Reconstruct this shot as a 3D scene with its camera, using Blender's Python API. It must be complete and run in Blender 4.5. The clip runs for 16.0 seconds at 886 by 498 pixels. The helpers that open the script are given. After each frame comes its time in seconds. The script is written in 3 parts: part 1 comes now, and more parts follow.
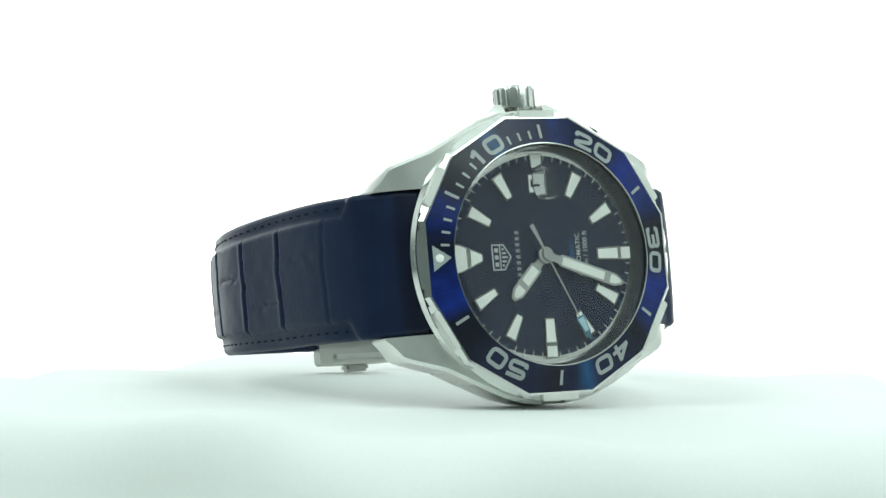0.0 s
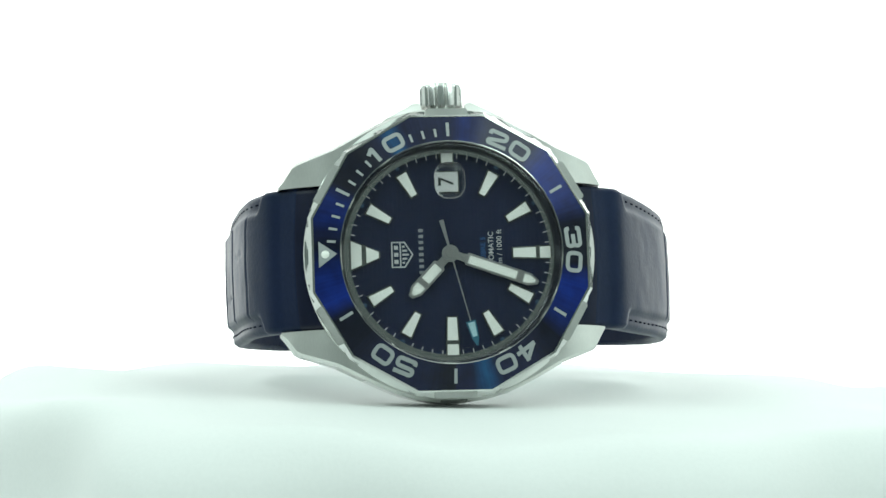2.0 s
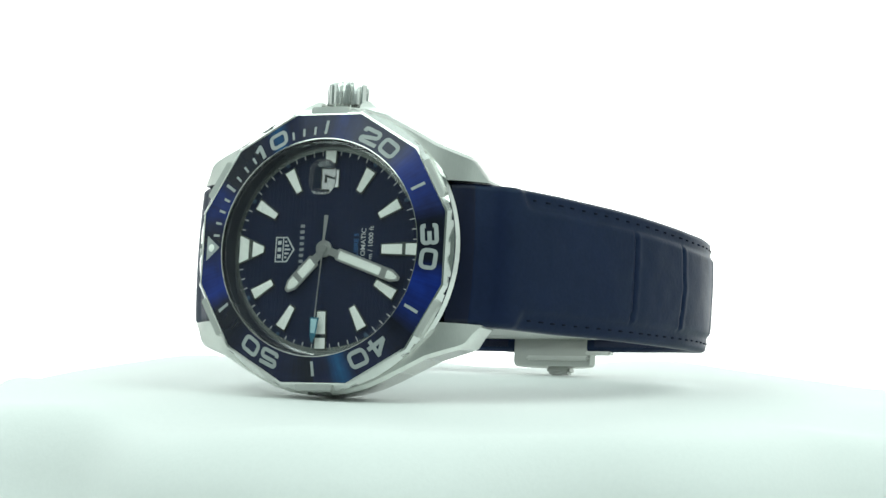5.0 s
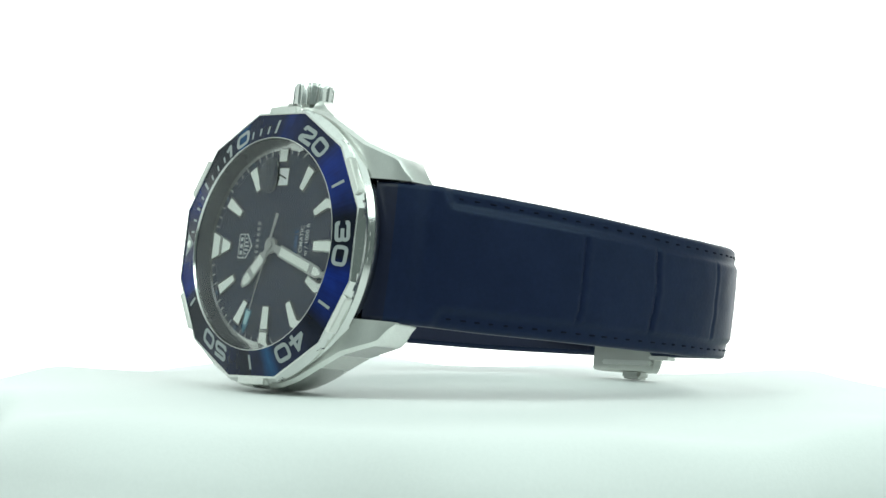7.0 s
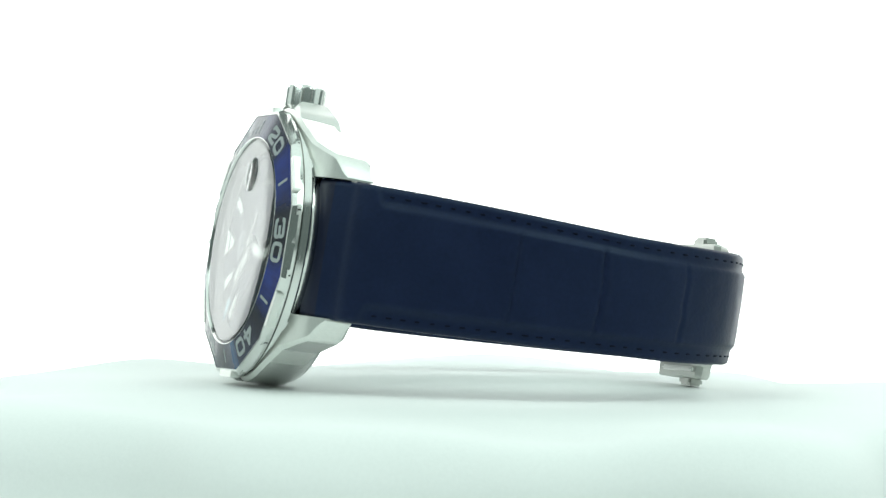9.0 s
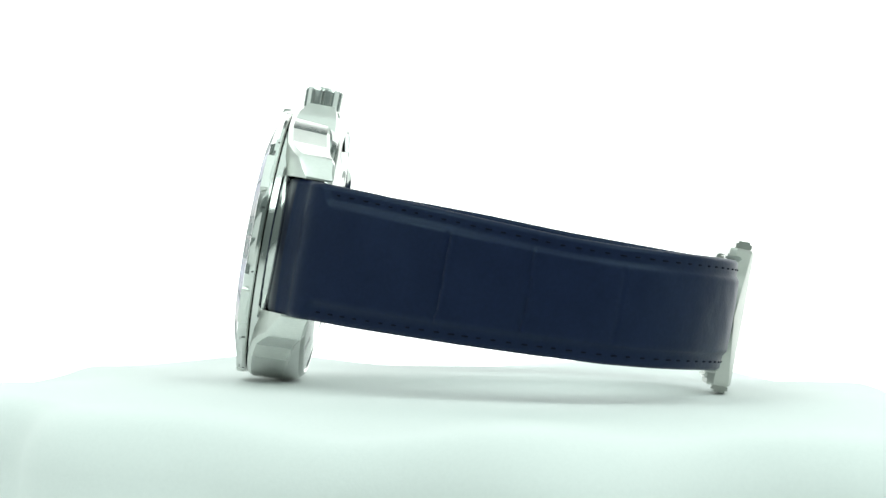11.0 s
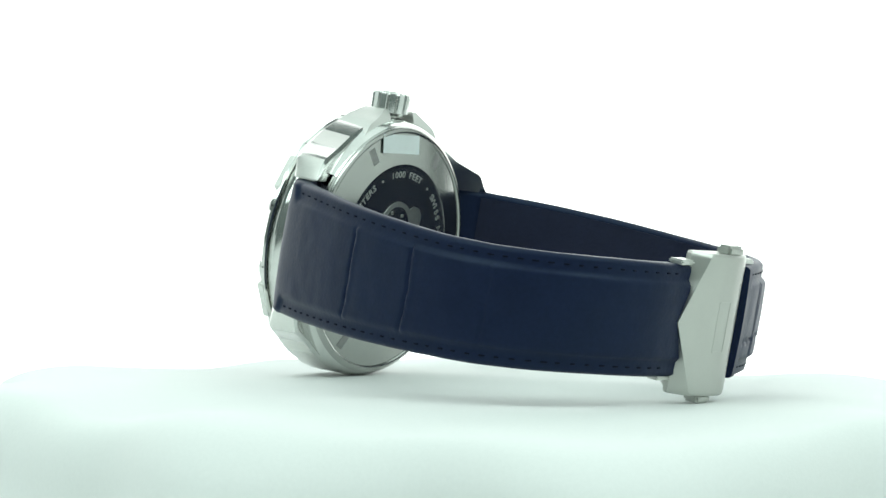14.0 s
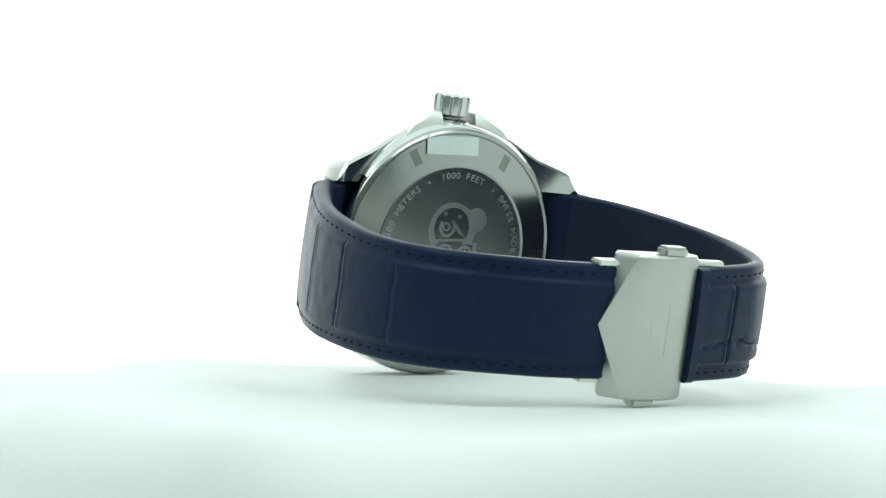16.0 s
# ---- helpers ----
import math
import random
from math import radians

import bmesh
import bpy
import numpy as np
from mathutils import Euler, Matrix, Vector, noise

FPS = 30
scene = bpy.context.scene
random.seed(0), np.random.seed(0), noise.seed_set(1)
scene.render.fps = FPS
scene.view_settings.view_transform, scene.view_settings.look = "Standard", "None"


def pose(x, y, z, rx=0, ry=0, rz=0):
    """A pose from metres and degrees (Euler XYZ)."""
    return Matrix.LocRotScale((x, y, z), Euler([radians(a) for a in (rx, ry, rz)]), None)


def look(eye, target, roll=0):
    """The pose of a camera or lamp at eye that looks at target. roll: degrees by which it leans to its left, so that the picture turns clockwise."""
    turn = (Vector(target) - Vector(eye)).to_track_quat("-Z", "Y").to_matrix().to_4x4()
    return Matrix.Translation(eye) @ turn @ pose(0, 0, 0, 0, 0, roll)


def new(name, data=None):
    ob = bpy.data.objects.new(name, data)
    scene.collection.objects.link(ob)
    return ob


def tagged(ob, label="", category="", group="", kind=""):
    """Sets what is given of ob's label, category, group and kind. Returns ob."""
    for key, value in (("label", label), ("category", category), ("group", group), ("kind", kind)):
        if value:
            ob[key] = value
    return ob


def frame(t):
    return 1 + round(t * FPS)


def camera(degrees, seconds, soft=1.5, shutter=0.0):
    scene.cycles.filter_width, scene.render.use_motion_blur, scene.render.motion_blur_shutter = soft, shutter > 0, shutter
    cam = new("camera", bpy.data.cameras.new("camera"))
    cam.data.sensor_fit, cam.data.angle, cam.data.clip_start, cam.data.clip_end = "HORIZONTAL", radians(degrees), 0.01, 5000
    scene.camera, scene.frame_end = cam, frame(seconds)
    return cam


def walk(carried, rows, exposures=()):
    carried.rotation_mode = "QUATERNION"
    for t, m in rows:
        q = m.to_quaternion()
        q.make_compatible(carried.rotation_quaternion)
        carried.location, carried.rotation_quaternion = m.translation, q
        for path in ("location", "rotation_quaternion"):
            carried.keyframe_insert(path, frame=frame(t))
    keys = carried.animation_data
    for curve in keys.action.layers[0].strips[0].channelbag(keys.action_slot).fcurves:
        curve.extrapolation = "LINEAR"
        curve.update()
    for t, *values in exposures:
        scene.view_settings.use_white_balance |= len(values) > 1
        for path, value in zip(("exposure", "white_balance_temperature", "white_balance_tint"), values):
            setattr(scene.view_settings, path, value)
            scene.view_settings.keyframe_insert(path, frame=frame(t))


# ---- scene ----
K = 0.001  # things of the watch are written in millimetres

# ---- camera: stands still on its tripod ----
cam = camera(15.745, 16.0, soft=1.5)
EYE = pose(0.0, -0.51274, 0.03758, 88.2927, -1.2257, 0.7725)
walk(cam, [(0, EYE), (16, EYE)])

# ---- light: bright tent behind and above, dim room in front ----
world = bpy.data.worlds.new("room_light")
world.use_nodes = True
scene.world = world
world.node_tree.nodes["Background"].inputs[0].default_value = (0.76, 1.0, 0.93, 1)
world.node_tree.nodes["Background"].inputs[1].default_value = 0.20
scene.view_settings.exposure = 0.0


def soft_box(name, power, size, eye, target):
    lamp = bpy.data.lights.new(name, "AREA")
    lamp.energy, lamp.shape, lamp.size, lamp.size_y = power, "RECTANGLE", size[0], size[1]
    lamp.color = (0.84, 1.0, 0.945)
    ob = new(name, lamp)
    ob.matrix_world = look(eye, target)
    return ob


soft_box("soft_box_side", 1.75, (0.50, 0.30), (-0.45, -0.42, 0.56), (0.0, 0.0, 0.01))
soft_box("soft_box_side", 1.75, (0.50, 0.30), (0.45, -0.42, 0.56), (0.0, 0.0, 0.01))
soft_box("soft_box_top", 3.1, (1.0, 0.95), (0.0, -0.12, 0.62), (0.0, -0.02, 0.0))


# ---- materials ----
def nodes_of(name):
    m = bpy.data.materials.new(name)
    m.use_nodes = True
    return m, m.node_tree.nodes, m.node_tree.links, m.node_tree.nodes["Principled BSDF"]


def surface(name, color, rough, metal=0.0, grain=(900, 0.12), wear=(120, 0.10), bump=0.0, bump_scale=1500,
            stretch=(1, 1, 1), spec=0.5, coat=0.0, sheen=0.0):
    """Colour with grain and wear at two scales, roughness that follows them, and fine relief."""
    m, n, l, b = nodes_of(name)
    co = n.new("ShaderNodeTexCoord")
    mp = n.new("ShaderNodeMapping")
    mp.inputs["Scale"].default_value = stretch
    l.new(co.outputs["Object"], mp.inputs[0])
    fine, wide = n.new("ShaderNodeTexNoise"), n.new("ShaderNodeTexNoise")
    fine.inputs["Scale"].default_value, wide.inputs["Scale"].default_value = grain[0], wear[0]
    fine.inputs["Detail"].default_value, wide.inputs["Detail"].default_value = 4, 3
    l.new(mp.outputs[0], fine.inputs["Vector"])
    l.new(co.outputs["Object"], wide.inputs["Vector"])
    add = n.new("ShaderNodeMath")
    add.operation = "MULTIPLY_ADD"
    add.inputs[1].default_value, add.inputs[2].default_value = grain[1] * 2, 1 - grain[1]
    l.new(fine.outputs[0], add.inputs[0])
    add2 = n.new("ShaderNodeMath")
    add2.operation = "MULTIPLY_ADD"
    add2.inputs[1].default_value, add2.inputs[2].default_value = wear[1] * 2, 1 - wear[1]
    l.new(wide.outputs[0], add2.inputs[0])
    mul = n.new("ShaderNodeMath")
    mul.operation = "MULTIPLY"
    l.new(add.outputs[0], mul.inputs[0])
    l.new(add2.outputs[0], mul.inputs[1])
    tint = n.new("ShaderNodeVectorMath")
    tint.operation = "SCALE"
    tint.inputs[0].default_value = color
    l.new(mul.outputs[0], tint.inputs["Scale"])
    l.new(tint.outputs[0], b.inputs["Base Color"])
    ro = n.new("ShaderNodeMath")
    ro.operation = "MULTIPLY"
    ro.inputs[1].default_value = rough
    l.new(add2.outputs[0], ro.inputs[0])
    l.new(ro.outputs[0], b.inputs["Roughness"])
    b.inputs["Metallic"].default_value = metal
    b.inputs["Specular IOR Level"].default_value = spec
    b.inputs["Coat Weight"].default_value = coat
    b.inputs["Sheen Weight"].default_value = sheen
    if bump:
        bn = n.new("ShaderNodeTexNoise")
        bn.inputs["Scale"].default_value, bn.inputs["Detail"].default_value = bump_scale, 5
        l.new(mp.outputs[0], bn.inputs["Vector"])
        bp = n.new("ShaderNodeBump")
        bp.inputs["Strength"].default_value, bp.inputs["Distance"].default_value = bump, 0.0002
        l.new(bn.outputs[0], bp.inputs["Height"])
        l.new(bp.outputs[0], b.inputs["Normal"])
    return m


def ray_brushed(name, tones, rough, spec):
    """Blue with a ray-brushed sheen painted in: the tone changes with the minute round the dial, with fine rays."""
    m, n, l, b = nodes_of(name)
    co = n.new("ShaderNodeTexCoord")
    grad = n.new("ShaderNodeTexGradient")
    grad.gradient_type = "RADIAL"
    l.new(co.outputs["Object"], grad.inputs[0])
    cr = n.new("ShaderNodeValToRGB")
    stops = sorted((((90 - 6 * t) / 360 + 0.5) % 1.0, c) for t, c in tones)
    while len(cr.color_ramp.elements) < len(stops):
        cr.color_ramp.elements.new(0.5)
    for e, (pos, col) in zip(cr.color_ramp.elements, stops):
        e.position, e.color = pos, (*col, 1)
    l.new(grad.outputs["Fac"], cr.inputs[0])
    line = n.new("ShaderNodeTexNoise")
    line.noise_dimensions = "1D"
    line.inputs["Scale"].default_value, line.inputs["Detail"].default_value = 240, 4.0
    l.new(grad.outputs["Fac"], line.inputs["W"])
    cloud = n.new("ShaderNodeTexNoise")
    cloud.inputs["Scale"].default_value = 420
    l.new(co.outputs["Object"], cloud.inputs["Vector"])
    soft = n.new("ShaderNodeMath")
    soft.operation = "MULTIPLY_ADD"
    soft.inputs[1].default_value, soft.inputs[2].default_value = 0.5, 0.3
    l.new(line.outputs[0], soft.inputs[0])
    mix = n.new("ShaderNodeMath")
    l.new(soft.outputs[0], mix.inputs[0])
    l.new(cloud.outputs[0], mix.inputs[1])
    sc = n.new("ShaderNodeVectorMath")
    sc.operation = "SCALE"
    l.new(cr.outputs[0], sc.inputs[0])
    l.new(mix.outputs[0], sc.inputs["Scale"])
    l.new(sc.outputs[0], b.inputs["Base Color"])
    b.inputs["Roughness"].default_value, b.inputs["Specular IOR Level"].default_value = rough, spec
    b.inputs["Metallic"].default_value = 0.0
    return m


STEEL = surface("brushed_steel", (0.74, 0.75, 0.72), 0.36, 1.0, grain=(1400, 0.10), wear=(150, 0.12), bump=0.10, bump_scale=900, stretch=(1, 12, 1))
POLISH = surface("polished_steel", (0.66, 0.67, 0.65), 0.13, 1.0, grain=(900, 0.05), wear=(160, 0.15))
BACK_STEEL = surface("caseback_steel", (0.44, 0.45, 0.43), 0.19, 1.0, grain=(1800, 0.05), wear=(90, 0.08))
SAND_STEEL = surface("blasted_steel", (0.52, 0.53, 0.50), 0.42, 1.0, grain=(1600, 0.04), wear=(150, 0.08), bump=0.03, bump_scale=1600, stretch=(12, 1, 1))
SLOT_SHADE = surface("slot_shade_steel", (0.28, 0.285, 0.28), 0.3, 1.0, grain=(2500, 0.10))
ENGRAVED = surface("bright_engraving", (0.44, 0.46, 0.45), 0.42, 1.0, grain=(2500, 0.10))
CROWN_STEEL = surface("crown_steel", (0.74, 0.75, 0.73), 0.22, 1.0, grain=(1500, 0.08), wear=(200, 0.15))
BACK_FIELD = surface("caseback_polish", (0.46, 0.47, 0.45), 0.21, 1.0, grain=(1800, 0.05), wear=(90, 0.08))
RELIEF = surface("frosted_relief", (0.36, 0.38, 0.37), 0.42, 1.0, grain=(2600, 0.12))
PALE_BLUE = surface("pale_blue_lume", (0.36, 0.58, 0.64), 0.5, grain=(2500, 0.05))
DOT_BLUE = surface("minute_dot_blue", (0.010, 0.050, 0.105), 0.5)
NOTCH_SHADE = surface("notch_shade", (0.02, 0.02, 0.022), 0.5)
DIAL = surface("navy_dial", (0.0110, 0.0165, 0.043), 0.34, 0.0, grain=(1600, 0.15), wear=(80, 0.2), spec=0.10)
REHAUT = surface("rehaut_metal", (0.035, 0.04, 0.055), 0.2, 0.6, grain=(800, 0.1))
# dark and bright sectors put the brushed sheen into the insert's colour
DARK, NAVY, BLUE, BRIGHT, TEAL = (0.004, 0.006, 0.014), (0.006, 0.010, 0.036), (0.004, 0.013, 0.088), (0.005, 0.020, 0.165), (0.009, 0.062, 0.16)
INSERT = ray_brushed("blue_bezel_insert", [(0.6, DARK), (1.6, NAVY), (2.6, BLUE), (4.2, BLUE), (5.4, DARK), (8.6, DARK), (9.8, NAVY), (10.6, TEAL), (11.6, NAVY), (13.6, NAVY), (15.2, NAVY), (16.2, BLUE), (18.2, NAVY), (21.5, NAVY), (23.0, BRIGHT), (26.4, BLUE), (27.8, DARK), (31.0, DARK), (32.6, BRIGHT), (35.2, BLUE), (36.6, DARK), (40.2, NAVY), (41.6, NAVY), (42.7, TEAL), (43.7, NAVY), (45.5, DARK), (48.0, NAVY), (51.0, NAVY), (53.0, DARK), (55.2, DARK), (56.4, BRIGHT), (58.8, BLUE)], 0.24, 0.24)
LUME = surface("pale_lume", (0.84, 0.87, 0.82), 0.55, grain=(2500, 0.06), wear=(300, 0.06))
BEZEL_PRINT = surface("silver_print", (0.29, 0.32, 0.32), 0.5, 0.1, grain=(2500, 0.10), wear=(400, 0.12))
INDEX_RIM = surface("index_rim", (0.30, 0.31, 0.30), 0.22, 1.0, grain=(1500, 0.1))
HAND_STEEL = surface("hand_steel", (0.42, 0.43, 0.42), 0.34, 1.0, grain=(1500, 0.1))
WHITE_PRINT = surface("white_print", (0.46, 0.49, 0.50), 0.6, grain=(2500, 0.05))
NAME_PRINT = surface("soft_white_print", (0.22, 0.24, 0.26), 0.6, grain=(2500, 0.05))
BLUE_PRINT = surface("blue_print", (0.02, 0.10, 0.26), 0.6, grain=(2500, 0.05))
DATE_WHITE = surface("date_disc", (0.78, 0.80, 0.80), 0.5, grain=(2500, 0.03))
DATE_BLACK = surface("date_ink", (0.012, 0.012, 0.014), 0.6)
TIP_BLUE = surface("seconds_tip_blue", (0.02, 0.13, 0.20), 0.4, grain=(2000, 0.08))
LEATHER = surface("navy_leather", (0.0060, 0.0102, 0.0345), 0.42, grain=(1500, 0.22), wear=(140, 0.22), bump=0.18, bump_scale=1500, spec=0.22)
LEATHER.node_tree.nodes["Principled BSDF"].inputs["Specular Tint"].default_value = (0.58, 0.82, 1.0, 1)
LINING = surface("navy_lining", (0.007, 0.011, 0.034), 0.55, grain=(1800, 0.2), wear=(150, 0.2), bump=0.3, spec=0.3)
END_NAVY = surface("darker_navy_end", (0.0042, 0.0072, 0.0240), 0.34, grain=(1500, 0.15), wear=(140, 0.2), spec=0.25)
THREAD = surface("navy_thread", (0.004, 0.007, 0.019), 0.85, grain=(3000, 0.3), spec=0.1)
STICKER = surface("pale_sticker", (0.70, 0.76, 0.76), 0.35, grain=(900, 0.04))
CLOTH = surface("white_cloth", (0.80, 0.82, 0.81), 0.9, grain=(1600, 0.03), wear=(25, 0.03), bump=0.12, bump_scale=2600, spec=0.15, sheen=0.15)
FABRIC = surface("panel_fabric", (0.78, 0.80, 0.79), 0.9, grain=(900, 0.03), wear=(6, 0.04), spec=0.1)
TABLE = surface("white_table", (0.80, 0.81, 0.80), 0.6, grain=(60, 0.03), wear=(4, 0.03))

GLASS, gn, gl, gb = nodes_of("sapphire_glass")
gb.inputs["Transmission Weight"].default_value, gb.inputs["Roughness"].default_value, gb.inputs["IOR"].default_value = 1.0, 0.0, 1.36

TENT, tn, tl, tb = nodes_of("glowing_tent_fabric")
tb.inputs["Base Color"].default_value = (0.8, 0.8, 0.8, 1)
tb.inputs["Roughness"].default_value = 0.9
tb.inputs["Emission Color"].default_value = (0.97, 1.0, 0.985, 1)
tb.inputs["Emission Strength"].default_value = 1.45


# ---- mesh helpers ----
def part(name, bm, material, parent=None, label="", smooth=38, scale=K):
    """Links a bmesh, written in millimetres, as one mesh object under a thing or a part."""
    me = bpy.data.meshes.new(name)
    bmesh.ops.recalc_face_normals(bm, faces=bm.faces)
    bm.to_mesh(me)
    bm.free()
    me.transform(Matrix.Scale(scale, 4))
    if smooth:
        me.shade_smooth()
        me.set_sharp_from_angle(angle=radians(smooth))
    me.materials.append(material)
    ob = new(name, me)
    ob.parent = parent
    if label:
        ob["label"] = label
    return ob


def loft(rings, close_u=True, cap=True):
    """Skin over rings of equal length; close_u joins each ring's ends."""
    bm = bmesh.new()
    vs = [[bm.verts.new(p) for p in ring] for ring in rings]
    n = len(rings[0])
    for a, b in zip(vs, vs[1:]):
        for i in range(n if close_u else n - 1):
            j = (i + 1) % n
            bm.faces.new((a[i], a[j], b[j], b[i]))
    if cap:
        bm.faces.new(vs[0])
        bm.faces.new(vs[-1])
    return bm


def turned(profile, steps=96):
    """A body turned round z from (radius, z) pairs."""
    rings = []
    for r, z in profile:
        rings.append([(r * math.cos(2 * math.pi * i / steps), r * math.sin(2 * math.pi * i / steps), z) for i in range(steps)])
    return loft(rings, True, False)


def prism(points, z0, z1, bevel=0.0):
    """A flat plate over a polygon of (x, y), from z0 to z1."""
    bm = loft([[(x, y, z0) for x, y in points], [(x, y, z1) for x, y in points]])
    if bevel:
        bmesh.ops.bevel(bm, geom=bm.edges[:], offset=bevel, segments=2, affect="EDGES", clamp_overlap=True)
    return bm


def box(x0, x1, y0, y1, z0, z1, bevel=0.0):
    return prism([(x0, y0), (x1, y0), (x1, y1), (x0, y1)], z0, z1, bevel)


def turn(points, minutes):
    """Points laid out at 12 o'clock (y outwards), turned to a minute of the dial."""
    a = -math.radians(6 * minutes)
    return [(x * math.cos(a) - y * math.sin(a), x * math.sin(a) + y * math.cos(a)) for x, y in points]


def move_bm(bm, m):
    bmesh.ops.transform(bm, matrix=m, verts=bm.verts)
    return bm


def letters(name, text, size, m, material, parent, depth=0.04, width=1.0, bold=0.0, spacing=1.0):
    """Text as a thin mesh, centred, in millimetres, set by the matrix m."""
    cu = bpy.data.curves.new(name, "FONT")
    cu.body, cu.size, cu.align_x, cu.align_y = text, size, "CENTER", "CENTER"
    cu.extrude, cu.offset, cu.space_character = depth / 2, bold, spacing
    cu.resolution_u = 3
    tmp = new(name, cu)
    me = bpy.data.meshes.new_from_object(tmp.evaluated_get(bpy.context.evaluated_depsgraph_get()))
    bpy.data.objects.remove(tmp)
    bpy.data.curves.remove(cu)
    me.transform(Matrix.Scale(K, 4) @ m @ Matrix.Diagonal((width, 1, 1, 1)))
    me.materials.clear()
    me.materials.append(material)
    ob = new(name, me)
    ob.parent = parent
    return ob


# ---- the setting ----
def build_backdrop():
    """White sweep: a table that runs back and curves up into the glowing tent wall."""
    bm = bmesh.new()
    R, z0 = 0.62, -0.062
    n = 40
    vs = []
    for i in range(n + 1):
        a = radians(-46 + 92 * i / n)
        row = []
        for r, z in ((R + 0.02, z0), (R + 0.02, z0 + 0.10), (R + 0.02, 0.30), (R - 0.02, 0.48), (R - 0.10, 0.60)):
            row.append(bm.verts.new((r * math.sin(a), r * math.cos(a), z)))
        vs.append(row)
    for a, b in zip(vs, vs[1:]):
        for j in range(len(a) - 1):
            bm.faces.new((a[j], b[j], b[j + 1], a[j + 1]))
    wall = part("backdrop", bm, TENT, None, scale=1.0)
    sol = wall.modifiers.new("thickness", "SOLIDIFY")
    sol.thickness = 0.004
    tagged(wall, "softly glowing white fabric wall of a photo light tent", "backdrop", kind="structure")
    # unseen side panels, added so crystal and steel reflect something pale
    for name, x0, x1, y0 in (("side_panel_west", -0.664, -0.66, -0.20), ("side_panel_east", 0.66, 0.664, -0.55)):
        side = part(name, box(x0, x1, y0, 0.43, z0, 0.62, 0.001), FABRIC, None, scale=1.0)
        tagged(side, "unseen plain white fabric panel added for reflections", "tent wall", kind="structure")
    bm = prism([(-0.95, -0.95), (0.95, -0.95), (0.95, 0.95), (-0.95, 0.95)], z0 - 0.03, z0, 0.006)
    table = part("floor", bm, TABLE, None, scale=1.0)
    tagged(table, "plain matt white table top under the draped turntable", "table top", kind="structure")


def build_cloth():
    """White cloth over a round turntable: flat top, soft shoulder, hanging folds down to the table."""
    R, n = 86.0, 360
    bm = bmesh.new()

    def edge(a):
        return 2.4 * math.sin(3 * a + 0.6) + 3.4 * math.sin(8 * a + 2.1) + 2.0 * math.sin(13 * a + 0.5)

    def fold(a):
        return (3.6 * math.sin(8 * a + 1.0 + 0.9 * math.sin(2 * a)) + 1.8 * math.sin(5 * a + 0.4) + 0.4 * math.sin(17 * a + 2.0 + math.sin(4 * a)))

    stations = [(0.02, 0, 0), (10, 0, 0), (20, 0, 0), (30, 0, 0), (40, 0, 0), (50, 0, 0), (58, 0, 0), (66, 0, 0), (72, 0, 0), (76, 0, 0)]
    for i in range(1, 11):
        b = math.radians(9 * i)
        stations.append((76 + 10 * math.sin(b), -10 * (1 - math.cos(b)), 0.6 * i / 10))
    for i in range(1, 11):
        stations.append((86 + 1.0 * i, -10 - 4.7 * i, 0.6 + 0.22 * i))
    stations.append((106, -61.0, 3.0))
    rings = []
    for r, z, f in stations:
        ring = []
        for k in range(n):
            a = 2 * math.pi * k / n
            grow = min(1.0, r / R)
            rr = r + f * fold(a) + edge(a) * grow ** 4
            w = max(0.0, min(1.0, (r - 56) / 20))
            zz = z + w * (0.8 * math.sin(5 * a + 1.2 + 0.8 * math.sin(2 * a)) + 0.75 * math.sin(9 * a + 2.1 + math.sin(3 * a)) - 0.5) - 0.05
            ring.append((rr * math.cos(a), rr * math.sin(a), zz))
        rings.append(ring)
    bm = loft(rings, True, False)
    bm.faces.new([v for v in bm.verts][:n])
    cloth = part("draped_cloth", bm, CLOTH, None, smooth=80)
    tagged(cloth, "plain white cloth draped in soft folds over a round turntable", "cloth")
    return cloth


# ---- the watch: x towards 3 o'clock, y towards 12 o'clock, z out of the dial ----
def dodecagon(ap, turn_deg=15.0):
    r = ap / math.cos(math.pi / 12)
    return [(r * math.cos(math.radians(turn_deg + 30 * i)), r * math.sin(math.radians(turn_deg + 30 * i))) for i in range(12)]


def ring_between(outer, inner_r, z_out, z_in):
    """A flat or sloping ring from a polygon to a circle of as many steps."""
    m = 8
    out = []
    for i in range(len(outer)):
        a, b = outer[i], outer[(i + 1) % len(outer)]
        for j in range(m):
            t = j / m
            out.append((a[0] * (1 - t) + b[0] * t, a[1] * (1 - t) + b[1] * t))
    inn = []
    for x, y in out:
        k = inner_r / math.hypot(x, y)
        inn.append((x * k, y * k))
    return [[(x, y, z_out) for x, y in out], [(x, y, z_in) for x, y in inn]]


